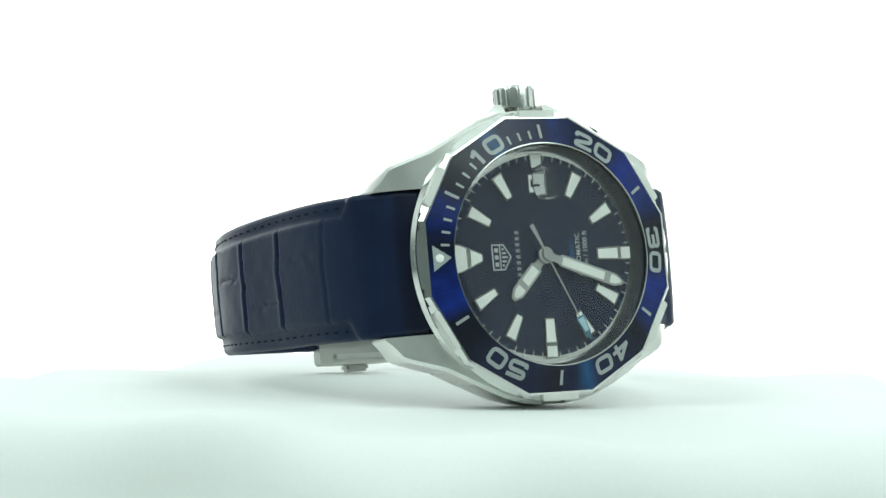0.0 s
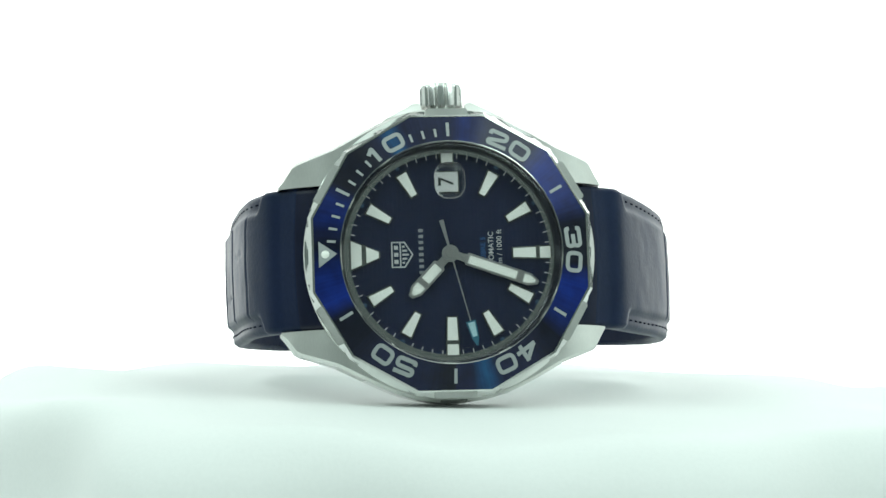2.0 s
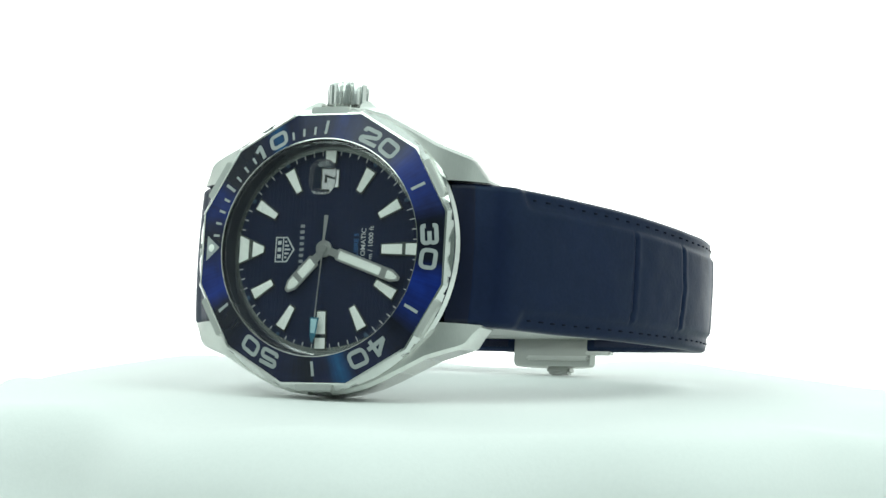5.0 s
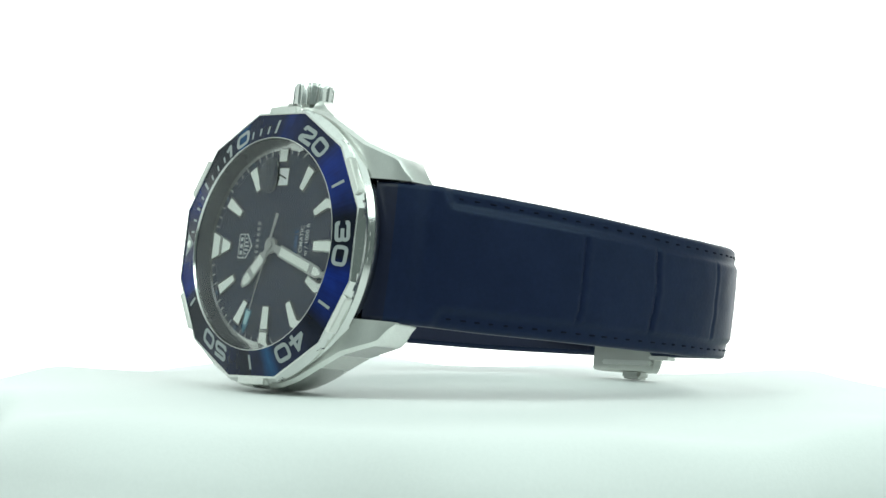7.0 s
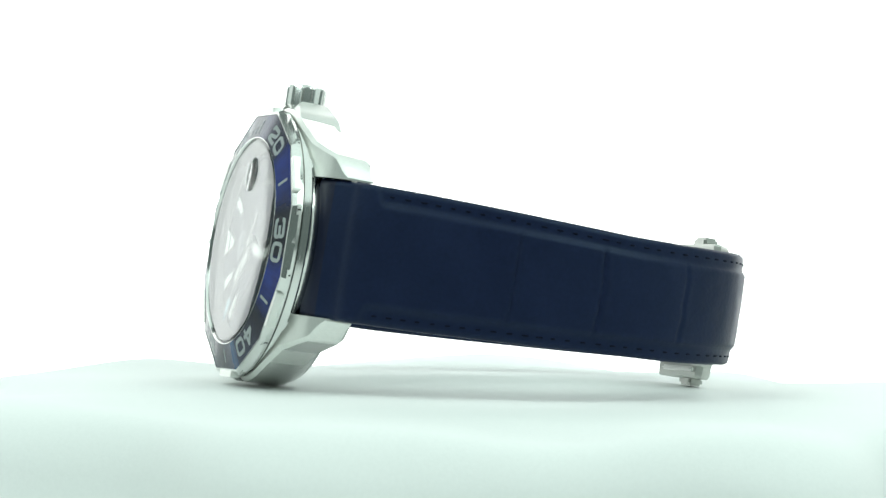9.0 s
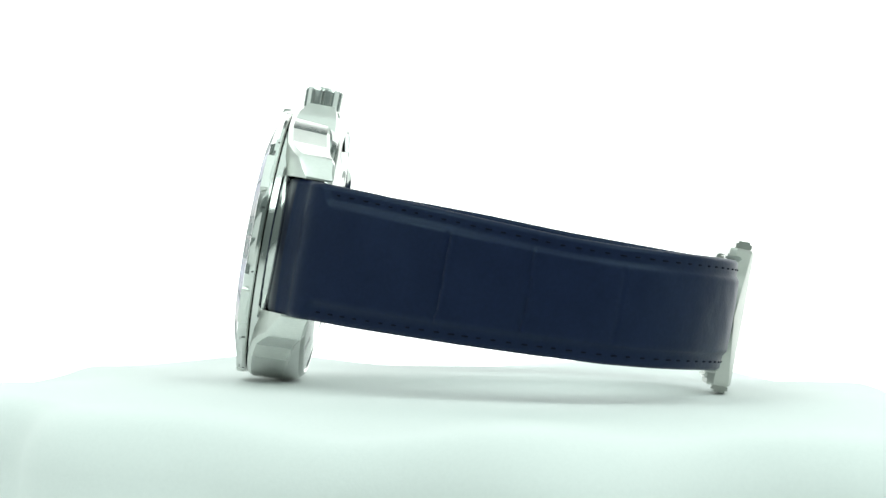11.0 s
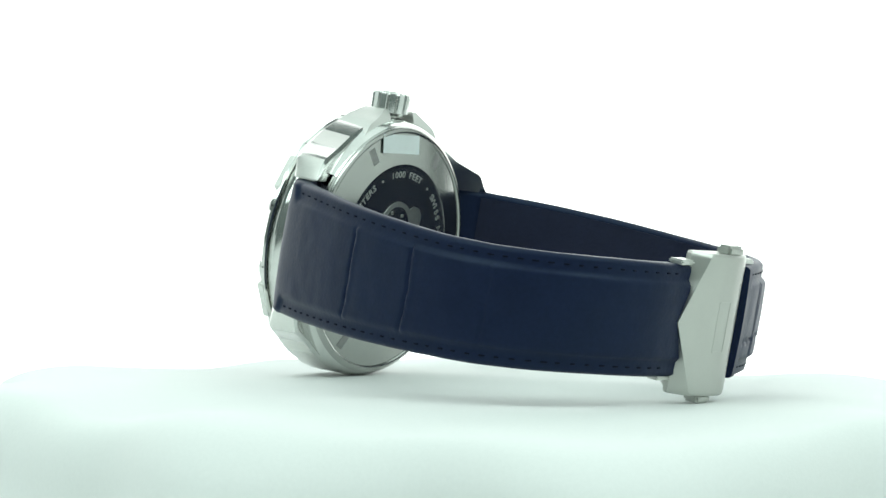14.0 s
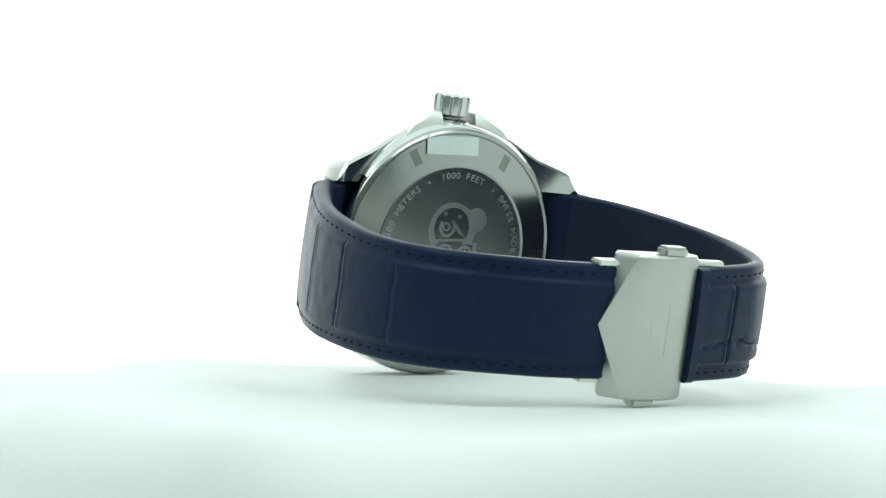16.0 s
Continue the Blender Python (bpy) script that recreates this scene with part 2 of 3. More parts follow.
def build_case(watch):
    # round middle
    bm = turned([(15, -2.2), (20.7, -2.3), (21.3, -2.6), (21.75, -3.6), (22.0, -6.6), (21.95, -8.6), (21.7, -9.6), (21.2, -10.6), (20.9, -10.9), (15, -10.8)], 96)
    for v in bm.verts:
        if abs(v.co.x) < 11.5 and v.co.z < -4.4:
            r, most = math.hypot(v.co.x, v.co.y), 21.1 - 0.6 * (-4.4 - v.co.z)
            if r > most:
                v.co.x, v.co.y = v.co.x * most / r, v.co.y * most / r
    case = part("case", bm, POLISH, watch, "polished steel watch case with four brushed lugs")
    for sx in (1, -1):
        for sy in (1, -1):
            rings = []
            for y, xo, zt, zb in ((2.0, 22.05, -2.6, -9.0), (5.0, 21.7, -2.6, -9.0), (8.0, 20.85, -2.6, -9.1), (10.5, 19.75, -2.65, -9.3), (13.0, 18.5, -2.8, -9.5), (17.0, 16.4, -3.4, -10.2),
                                  (20.2, 15.3, -4.5, -11.0), (22.2, 14.6, -5.5, -11.6), (22.9, 14.2, -6.0, -11.8), (24.0, 12.5, -6.9, -12.0), (24.9, 11.1, -7.7, -12.0)):
                xi = 10.75 if y > 12 else 14.5
                y -= 0.9 * max(0.0, y - 15.0) / 10.0 if sy < 0 else 0.0
                c = min(0.5, 0.3 * (xo - xi))
                rings.append([(sx * x, sy * y, z) for x, z in ((xi, zt), (xo - c, zt), (xo, zt - c * 1.4), (xo - 0.5 * c, zb + c), (xo - 1.6 * c, zb), (xi, zb + 0.6))])
            lug = part("lug", loft(rings), STEEL, case, smooth=30)
            lug.data.materials.append(POLISH)
            for f in lug.data.polygons:
                if f.normal.z < 0.3 and not (f.normal.y * sy > 0.45 and f.normal.z > -0.5):
                    f.material_index = 1
    # bridge between the lugs, behind the bezel
    for sy in (1, -1):
        spans = [(x, 21.0 - math.sqrt(441.0 - x * x)) for x in [-11.6 + 23.2 * i / 12 for i in range(13)]]
        part("case_flank", loft([[(x, sy * (y - d), z) for y, z in ((16, -2.4), (20.9, -2.5), (21.45, -2.9), (21.6, -3.6), (21.55, -4.5), (21.0, -5.5), (18.6, -8.8), (16, -9.0))] for x, d in spans]), POLISH, case)
    return case


def on_slope(bm):
    """Lays flat marks on the insert, which falls from its round inner edge to the twelve-sided rim."""
    for v in bm.verts:
        r, a = math.hypot(v.co.x, v.co.y), math.atan2(v.co.y, v.co.x)
        off = (a + math.pi / 12) % (math.pi / 6) - math.pi / 12
        v.co.z += 0.55 - 1.21 * (r - 16.6) / (20.42 / math.cos(off) - 16.6)
    return bm


A, B, HALF = 1.30, 1.00, 0.31  # half width, half height and half stroke of a wide numeral
STROKES = {
    "0": [[(0, B), (A, B), (A, -B), (-A, -B), (-A, B), (0, B)]],
    "1": [[(-0.85, 0.40), (0.10, B), (0.10, -B - HALF)]],
    "2": [[(-A, 0.42), (-A, B), (A, B), (A, 0.16), (-A, -0.50), (-A, -B), (A + HALF, -B)]],
    "3": [[(-A, 0.50), (-A, B), (A, B), (A, 0.0), (-0.45, 0.0)], [(-0.45, 0.0), (A, 0.0), (A, -B), (-A, -B), (-A, -0.50)]],
    "4": [[(0.62, -B - HALF), (0.62, B + HALF)], [(0.72, B + 0.12), (-A - 0.1, -0.40)], [(-A - 0.3, -0.42), (A + HALF, -0.42)]],
    "5": [[(A + 0.2, B), (-A, B), (-A, 0.14), (A, 0.14), (A, -B), (-A, -B), (-A, -0.50)]],
}


def wide_digit(ch):
    """A broad, square-shouldered numeral drawn as a flat stroke with rounded turns."""
    bm = bmesh.new()
    turns = 0.75 if ch == "0" else (0.12 if ch in "14" else 0.5)
    for lift, line in enumerate(STROKES[ch]):
        pts = [Vector(line[0])]
        for a, b, c in zip(line, line[1:], line[2:]):
            a, b, c = Vector(a), Vector(b), Vector(c)
            r = min(turns, 0.48 * (a - b).length, 0.48 * (c - b).length)
            p, q = b + (a - b).normalized() * r, b + (c - b).normalized() * r
            pts += [p * (1 - t) ** 2 + b * 2 * t * (1 - t) + q * t * t for t in (0, 0.25, 0.5, 0.75, 1)]
        pts.append(Vector(line[-1]))
        if ch == "0":
            pts = pts[:-1]
        rows = []
        for i, p in enumerate(pts):
            prev = pts[i - 1] if i or ch == "0" else p
            nxt = pts[(i + 1) % len(pts)] if i + 1 < len(pts) or ch == "0" else p
            d = (nxt - prev).normalized()
            n = Vector((-d.y, d.x)) * HALF
            rows.append([bm.verts.new((v.x, v.y, z)) for v in (p + n, p - n) for z in (-0.12, 0.035 + 0.005 * lift)])
        pairs = list(zip(rows, rows[1:])) + ([(rows[-1], rows[0])] if ch == "0" else [])
        for a, b in pairs:
            for i, j in ((1, 3), (0, 1), (3, 2)):
                bm.faces.new((a[i], a[j], b[j], b[i]))
        if ch != "0":
            for r in (rows[0], rows[-1]):
                bm.faces.new((r[0], r[1], r[3], r[2]))
    return bm


def build_bezel(watch):
    rim = dodecagon(21.2)
    rings = ring_between(dodecagon(20.45), 16.6, -0.65, 0.55)
    low = ring_between(rim, 21.75, -1.35, -1.65)
    skirt = [[(x * r / 21.75, y * r / 21.75, z) for x, y, _ in low[1]] for r, z in ((21.75, -1.7), (21.7, -2.15), (21.45, -2.35), (20.2, -2.4))]
    mid = ring_between(dodecagon(20.75), 16.6, -0.64, -0.05)
    bm = loft([[(x, y, -0.5) for x, y, z in rings[1]], [(x, y, -0.95) for x, y, z in rings[0]], [(x, y, -0.58) for x, y, z in rings[0]], mid[0], low[0], *skirt], True, False)
    bezel = part("bezel", bm, POLISH, watch, "twelve-sided polished steel bezel with blue insert", smooth=20)
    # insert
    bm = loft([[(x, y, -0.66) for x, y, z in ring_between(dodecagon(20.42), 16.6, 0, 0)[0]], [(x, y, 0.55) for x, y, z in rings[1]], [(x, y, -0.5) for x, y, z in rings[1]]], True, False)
    part("bezel_insert", bm, INSERT, bezel, "blue ring with painted-in ray-brushed sheen and silver minute numerals", smooth=30)
    # grips on every second side
    for k in (5, 15, 25, 35, 45, 55):
        pts = turn([(-3.3, 20.5), (3.3, 20.5), (3.1, 21.7), (-3.1, 21.7)], k)
        part("grip_tab", prism(pts, -2.0, -0.55, 0.16), STEEL, bezel, smooth=25)
    # notches on the sides between: dark blocks, the cut-outs' shade put into colour
    for k in (0, 10, 20, 30, 40, 50):
        for s in (-1, 1):
            pts = turn([(s * 4.7 - 0.55, 20.9), (s * 4.7 + 0.55, 20.9), (s * 4.7 + 0.55, 21.14), (s * 4.7 - 0.55, 21.14)], k)
            part("notch", prism(pts, -2.0, -1.2), NOTCH_SHADE, bezel, smooth=0)
    # printed marks
    for k in range(1, 60):
        if k % 10 == 0:
            continue
        if k % 5 == 0:
            pts = turn([(-0.22, 17.35), (0.22, 17.35), (0.24, 19.5), (-0.24, 19.5)], k)
        elif k < 20 and not (k in (9, 11, 19, 16, 17, 18)):
            pts = turn([(-0.17, 17.35), (0.17, 17.35), (0.19, 18.6), (-0.19, 18.6)], k)
        else:
            continue
        part("bezel_tick", on_slope(prism(pts, -0.15, 0.03)), BEZEL_PRINT, bezel, smooth=0)
    for k in (10, 20, 30, 40, 50):
        for ch, off in zip(str(k), (-1.0, 0.92)):
            if k == 10:
                off = -1.12 if ch == "1" else 0.62
            m = Matrix.Rotation(-math.radians(6 * (k + off)), 4, "Z") @ Matrix.Translation((0, 18.42, 0))
            part("bezel_numeral", on_slope(move_bm(wide_digit(ch), m)), BEZEL_PRINT, bezel, smooth=0)
    part("bezel_triangle", on_slope(prism([(-1.95, 19.75), (1.95, 19.75), (0, 17.1)], -0.15, 0.03, 0)), BEZEL_PRINT, bezel, "silver triangle marking zero")
    pip = turned([(0.01, 0.30), (0.35, 0.26), (0.55, 0.12), (0.6, 0.0)], 24)
    part("lume_pip", on_slope(move_bm(pip, Matrix.Translation((0, 18.8, 0.03)))), LUME, bezel, "round pale lume pip")
    return bezel


ZD = -2.35  # the dial's face


def lozenge(watch_part, minutes, r0, r1, w0, w1, name="hour_index", split=None):
    """A raised baton: dark metal rim with pale lume inside, from r0 to r1, w0 and w1 wide."""
    rim = part(name, prism(turn([(-w0 / 2, r0), (w0 / 2, r0), (w1 / 2, r1), (-w1 / 2, r1)], minutes), ZD, ZD + 0.32, 0.05), INDEX_RIM, watch_part)
    e = 0.22
    spans = [(r0 + e, r1 - e)] if split is None else [(r0 + e, split - 0.3), (split + 0.3, r1 - e)]
    for a, b in spans:
        wa = w0 + (w1 - w0) * (a - r0) / (r1 - r0) - 2 * e
        wb = w0 + (w1 - w0) * (b - r0) / (r1 - r0) - 2 * e
        part("lume_fill", prism(turn([(-wa / 2, a), (wa / 2, a), (wb / 2, b), (-wb / 2, b)], minutes), ZD + 0.05, ZD + 0.36), LUME, rim)
    return rim


def build_dial(watch):
    bm = turned([(0.01, ZD - 0.07), (14.2, ZD - 0.07), (14.22, ZD), (15.9, ZD), (15.9, ZD - 0.6), (0.01, ZD - 0.6)], 96)
    dial = part("dial", bm, DIAL, watch, "dark navy dial with fine ribs and pale indices")
    # fine ribs across the dial
    pitch = 0.66
    for i in range(-21, 22):
        x = pitch * i
        y = math.sqrt(14.15 ** 2 - x * x)
        w = 0.33
        rib = loft([[(q, x - w, ZD - 0.12), (q, x - w, ZD - 0.066), (q, x - w + 0.12, ZD - 0.045), (q, x + w - 0.06, ZD - 0.062), (q, x + w - 0.06, ZD - 0.12)] for q in (-y, y)])
        part("dial_rib", rib, DIAL, dial, smooth=0)
    part("rehaut", turned([(15.6, ZD + 0.01), (16.3, -0.1), (16.45, 0.03), (16.5, -1.0), (16.3, ZD - 0.3), (15.7, ZD - 0.3)], 96), REHAUT, watch, "dark metal ring round the dial")
    # polished ring added to carry the highlight line at the crystal's edge
    part("highlight_ring", turned([(16.44, 0.25), (16.58, 0.58), (16.68, 0.56), (16.66, -0.2), (16.46, -0.2)], 96), POLISH, watch, "thin polished ring added for the highlight round the crystal")
    for k in (5, 10, 20, 25, 35, 40, 50, 55):
        lozenge(dial, k, 9.95, 14.0, 1.3, 2.05)
    lozenge(dial, 30, 9.3, 15.3, 1.75, 2.2, split=13.2)
    lozenge(dial, 45, 9.3, 15.3, 1.75, 2.2, split=13.2)
    lozenge(dial, 15, 13.0, 15.3, 2.05, 2.2)
    tri = part("twelve_index", prism([(-2.45, 15.0), (2.45, 15.0), (0.55, 10.4), (-0.55, 10.4)], ZD, ZD + 0.32, 0.05), INDEX_RIM, dial)
    part("lume_fill", prism([(-2.1, 14.75), (2.1, 14.75), (1.45, 13.2), (-1.45, 13.2)], ZD + 0.05, ZD + 0.36), LUME, tri)
    part("lume_fill", prism([(-1.2, 12.5), (1.2, 12.5), (0.45, 10.65), (-0.45, 10.65)], ZD + 0.05, ZD + 0.36), LUME, tri)
    for k in range(60):
        if k % 5 == 0:
            if k not in (0, 15, 30, 45):
                part("minute_dot", move_bm(turned([(0.01, 0.12), (0.28, 0.08), (0.34, 0)], 12), Matrix.Translation((*turn([(0, 14.85)], k)[0], ZD))), DOT_BLUE, dial)
            continue
        part("minute_tick", prism(turn([(-0.07, 14.4), (0.07, 14.4), (0.07, 15.2), (-0.07, 15.2)], k), ZD - 0.05, ZD + 0.03), WHITE_PRINT, dial, smooth=0)
    # date
    date = part("date_window", prism([(9.55, -1.4), (12.15, -1.4), (12.15, 1.4), (9.55, 1.4)], ZD + 0.005, ZD + 0.02), DATE_WHITE, dial, "white date window", smooth=0)
    rim = bmesh.new()
    for x0, x1, y0, y1 in ((9.4, 9.55, -1.55, 1.55), (12.15, 12.3, -1.55, 1.55), (9.55, 12.15, -1.55, -1.4), (9.55, 12.15, 1.4, 1.55)):
        seg = box(x0, x1, y0, y1, ZD, ZD + 0.12)
        me = bpy.data.meshes.new("tmp")
        seg.to_mesh(me)
        seg.free()
        rim.from_mesh(me)
        bpy.data.meshes.remove(me)
    part("date_frame", rim, INDEX_RIM, date, smooth=0)
    letters("date_numeral", "7", 2.7, Matrix.Translation((10.85, 0, ZD + 0.045)), DATE_BLACK, date, 0.03, 0.95, 0.02)
    # printing
    letters("dial_print", "AUTOMATIC", 1.12, Matrix.Translation((0, -6.25, ZD + 0.02)), WHITE_PRINT, dial, 0.03, 1.0, 0.008)
    letters("dial_print", "300 m / 1000 ft", 1.12, Matrix.Translation((0, -7.5, ZD + 0.02)), WHITE_PRINT, dial, 0.03, 1.02, 0.008)
    letters("dial_print", "CALIBRE 5", 1.05, Matrix.Translation((0, -5.05, ZD + 0.02)), BLUE_PRINT, dial, 0.03, 1.05, 0.008)
    for text, k0 in (("SWISS", 27.5), ("MADE", 31.6)):
        for i, ch in enumerate(text):
            k = k0 + (0.36 * i)
            m = Matrix.Rotation(-math.radians(6 * k), 4, "Z") @ Matrix.Translation((0, 15.25, ZD + 0.02)) @ Matrix.Rotation(math.pi, 4, "Z")
            letters("dial_print", ch, 0.62, m, WHITE_PRINT, dial, 0.03)
    # name of the model, as plain bars
    for i in range(9):
        x = -3.6 + 0.9 * i
        part("name_bar", box(x - 0.24, x + 0.24, 3.92, 4.62, ZD - 0.02, ZD + 0.03), NAME_PRINT, dial, smooth=0)
    # shield emblem
    shield = [(-1.95, 8.75), (1.95, 8.75), (1.95, 6.7), (0, 5.45), (-1.95, 6.7)]
    badge = part("shield_emblem", prism(shield, ZD, ZD + 0.06), WHITE_PRINT, dial, "white outlined shield emblem", smooth=0)
    part("shield_field", prism([(-1.75, 8.55), (1.75, 8.55), (1.75, 7.5), (-1.75, 7.5)], ZD + 0.02, ZD + 0.08), DIAL, badge, smooth=0)
    part("shield_field", prism([(-1.75, 7.3), (1.75, 7.3), (1.75, 6.82), (0, 5.7), (-1.75, 6.82)], ZD + 0.02, ZD + 0.08), DIAL, badge, smooth=0)
    for x in (-1.05, 0, 1.05):
        part("shield_bar", box(x - 0.30, x + 0.30, 7.72, 8.34, ZD + 0.05, ZD + 0.10), WHITE_PRINT, badge, smooth=0)
    for x, y0 in ((-1.2, 6.65), (-0.6, 6.3), (0, 6.05), (0.6, 6.3), (1.2, 6.65)):
        part("shield_bar", box(x - 0.14, x + 0.14, y0 + 0.1, 7.12, ZD + 0.05, ZD + 0.10), WHITE_PRINT, badge, smooth=0)
    return dial


def build_crystal(watch):
    bm = turned([(0.01, 0.46), (9, 0.44), (15.6, 0.38), (16.3, 0.30), (16.5, 0.18), (16.5, 0.04), (9, 0.04), (0.01, 0.04)], 96)
    crystal = part("crystal", bm, GLASS, watch, "clear domed sapphire crystal")
    crystal.visible_shadow = False
    # magnifier over the date: a small domed lens on the crystal
    rings = []
    for k, z in ((0.02, 1.06), (0.35, 1.02), (0.65, 0.90), (0.88, 0.74), (0.97, 0.62), (1.0, 0.54), (1.0, 0.38), (0.02, 0.38)):
        ring = []
        for i in range(48):
            a = 2 * math.pi * i / 48
            c, q = math.cos(a), math.sin(a)
            ring.append((10.7 + 2.75 * k * math.copysign(abs(c) ** 0.8, c), 2.35 * k * math.copysign(abs(q) ** 0.8, q), z))
        rings.append(ring)
    lens = part("magnifier", loft(rings), GLASS, crystal, "clear magnifier lens over the date", smooth=60)
    lens.visible_shadow = False
    return crystal


def hand(name, watch, minutes, outline, z, fills, label):
    h = part(name, prism(turn(outline, minutes), z, z + 0.16, 0.04), HAND_STEEL, watch, label)
    for f in fills:
        part("lume_fill", prism(turn(f, minutes), z + 0.02, z + 0.20), LUME, h)
    return h


def build_hands(watch):
    hand("hour_hand", watch, 52.3, [(-0.55, -0.6), (0.55, -0.6), (0.6, 2.2), (1.05, 2.4), (1.05, 7.6), (0.35, 8.9), (-0.35, 8.9), (-1.05, 7.6), (-1.05, 2.4), (-0.6, 2.2)], ZD + 0.55,
         [[(-0.7, 2.7), (0.7, 2.7), (0.7, 5.6), (-0.7, 5.6)], [(-0.7, 6.5), (0.7, 6.5), (0.7, 7.5), (0.25, 8.4), (-0.25, 8.4), (-0.7, 7.5)]], "broad steel hour hand with pale lume")
    hand("minute_hand", watch, 33.25, [(-0.55, -0.6), (0.55, -0.6), (0.55, 2.4), (0.95, 2.6), (0.95, 12.4), (0.3, 13.8), (-0.3, 13.8), (-0.95, 12.4), (-0.95, 2.6), (-0.55, 2.4)], ZD + 0.85,
         [[(-0.62, 2.9), (0.62, 2.9), (0.62, 10.4), (-0.62, 10.4)], [(-0.62, 11.5), (0.62, 11.5), (0.62, 12.3), (0.2, 13.3), (-0.2, 13.3), (-0.62, 12.3)]], "long steel minute hand with pale lume")
    part("hand_hub", turned([(0.01, ZD + 1.36), (0.62, ZD + 1.36), (0.7, ZD + 1.3), (0.7, ZD + 1.06), (1.2, ZD + 1.05), (1.28, ZD + 0.98), (1.28, ZD + 0.5), (0.5, ZD)], 40), HAND_STEEL, watch, "round steel hub of the hands", smooth=15)
    z = ZD + 1.18
    sec = part("seconds_hand", prism([(-0.34, -5.1), (0.34, -5.1), (0.16, -0.9), (0.5, -0.5), (0.5, 0.5), (0.11, 0.9), (0.07, 10.5), (-0.07, 10.5), (-0.11, 0.9), (-0.5, 0.5), (-0.5, -0.5), (-0.16, -0.9)], z, z + 0.12), HAND_STEEL, watch, "thin steel seconds hand with a pale blue tip")
    tip = part("seconds_tip", prism([(-0.78, 10.5), (0.78, 10.5), (0.5, 13.2), (0.12, 14.3), (-0.12, 14.3), (-0.5, 13.2)], z, z + 0.13, 0.03), TIP_BLUE, sec, "blue-edged tip")
    part("lume_fill", prism([(-0.52, 10.75), (0.52, 10.75), (0.34, 12.9), (-0.34, 12.9)], z + 0.02, z + 0.17), PALE_BLUE, tip)
    return sec


def build_crown(watch):
    n, rings = 208, []
    for x, r, amp in ((22.2, 2.4, 0), (22.5, 2.7, 0.1), (22.7, 3.05, 0.2), (25.5, 3.1, 0.2), (25.9, 3.0, 0.18), (26.15, 2.75, 0.12), (26.3, 2.2, 0.03), (26.35, 1.8, 0)):
        ring = []
        for i in range(n):
            a = 2 * math.pi * i / n
            q = r + amp * (2 * min(1.0, 1.75 * abs(math.cos(6.5 * a))) ** 0.8 - 1)
            ring.append((x, q * math.cos(a), -6.5 + q * math.sin(a)))
        rings.append(ring)
    crown = part("crown", loft(rings), CROWN_STEEL, watch, "fluted polished steel crown", smooth=30)
    part("crown_stem", loft([[(x, 1.6 * math.cos(a), -6.5 + 1.6 * math.sin(a)) for a in [2 * math.pi * i / 24 for i in range(24)]] for x in (20.5, 22.4)]), STEEL, crown)
    for s in (1, -1):
        rings = []
        for x, y0, y1, z0, z1 in ((17.5, 3.2, 11.5, -3.2, -10.2), (20.6, 3.2, 9.0, -3.4, -9.8), (21.6, 3.3, 7.2, -3.6, -9.6), (22.6, 3.35, 5.4, -4.2, -9.2), (23.2, 3.5, 4.6, -4.8, -8.8)):
            rings.append([(x, s * y, z) for y, z in ((y0, z0), (y1, z0), (y1, z1), (y0, z1))])
        part("crown_guard", loft(rings), STEEL, watch, "raised steel shoulder beside the crown")
    return crown


ZB = -11.95  # the middle of the case back


def round_text(parent, text, r, start, step, size):
    """Engraved letters round the case back, read from behind; angles in degrees from 3 o'clock towards 12."""
    for i, ch in enumerate(text):
        if ch == " ":
            continue
        a = math.radians(start + step * i)
        m = Matrix(((-math.sin(a), math.cos(a), 0, r * math.cos(a)), (math.cos(a), math.sin(a), 0, r * math.sin(a)), (0, 0, -1, ZB - 0.03), (0, 0, 0, 1)))
        letters("engraved_letter", ch, size, m, ENGRAVED, parent, 0.06, 1.15, 0.01)


def disc(cx, cy, r, z0, z1, steps=28, k=1.0):
    return prism([(cx + r * math.cos(2 * math.pi * i / steps), cy + k * r * math.sin(2 * math.pi * i / steps)) for i in range(steps)], z0, z1)


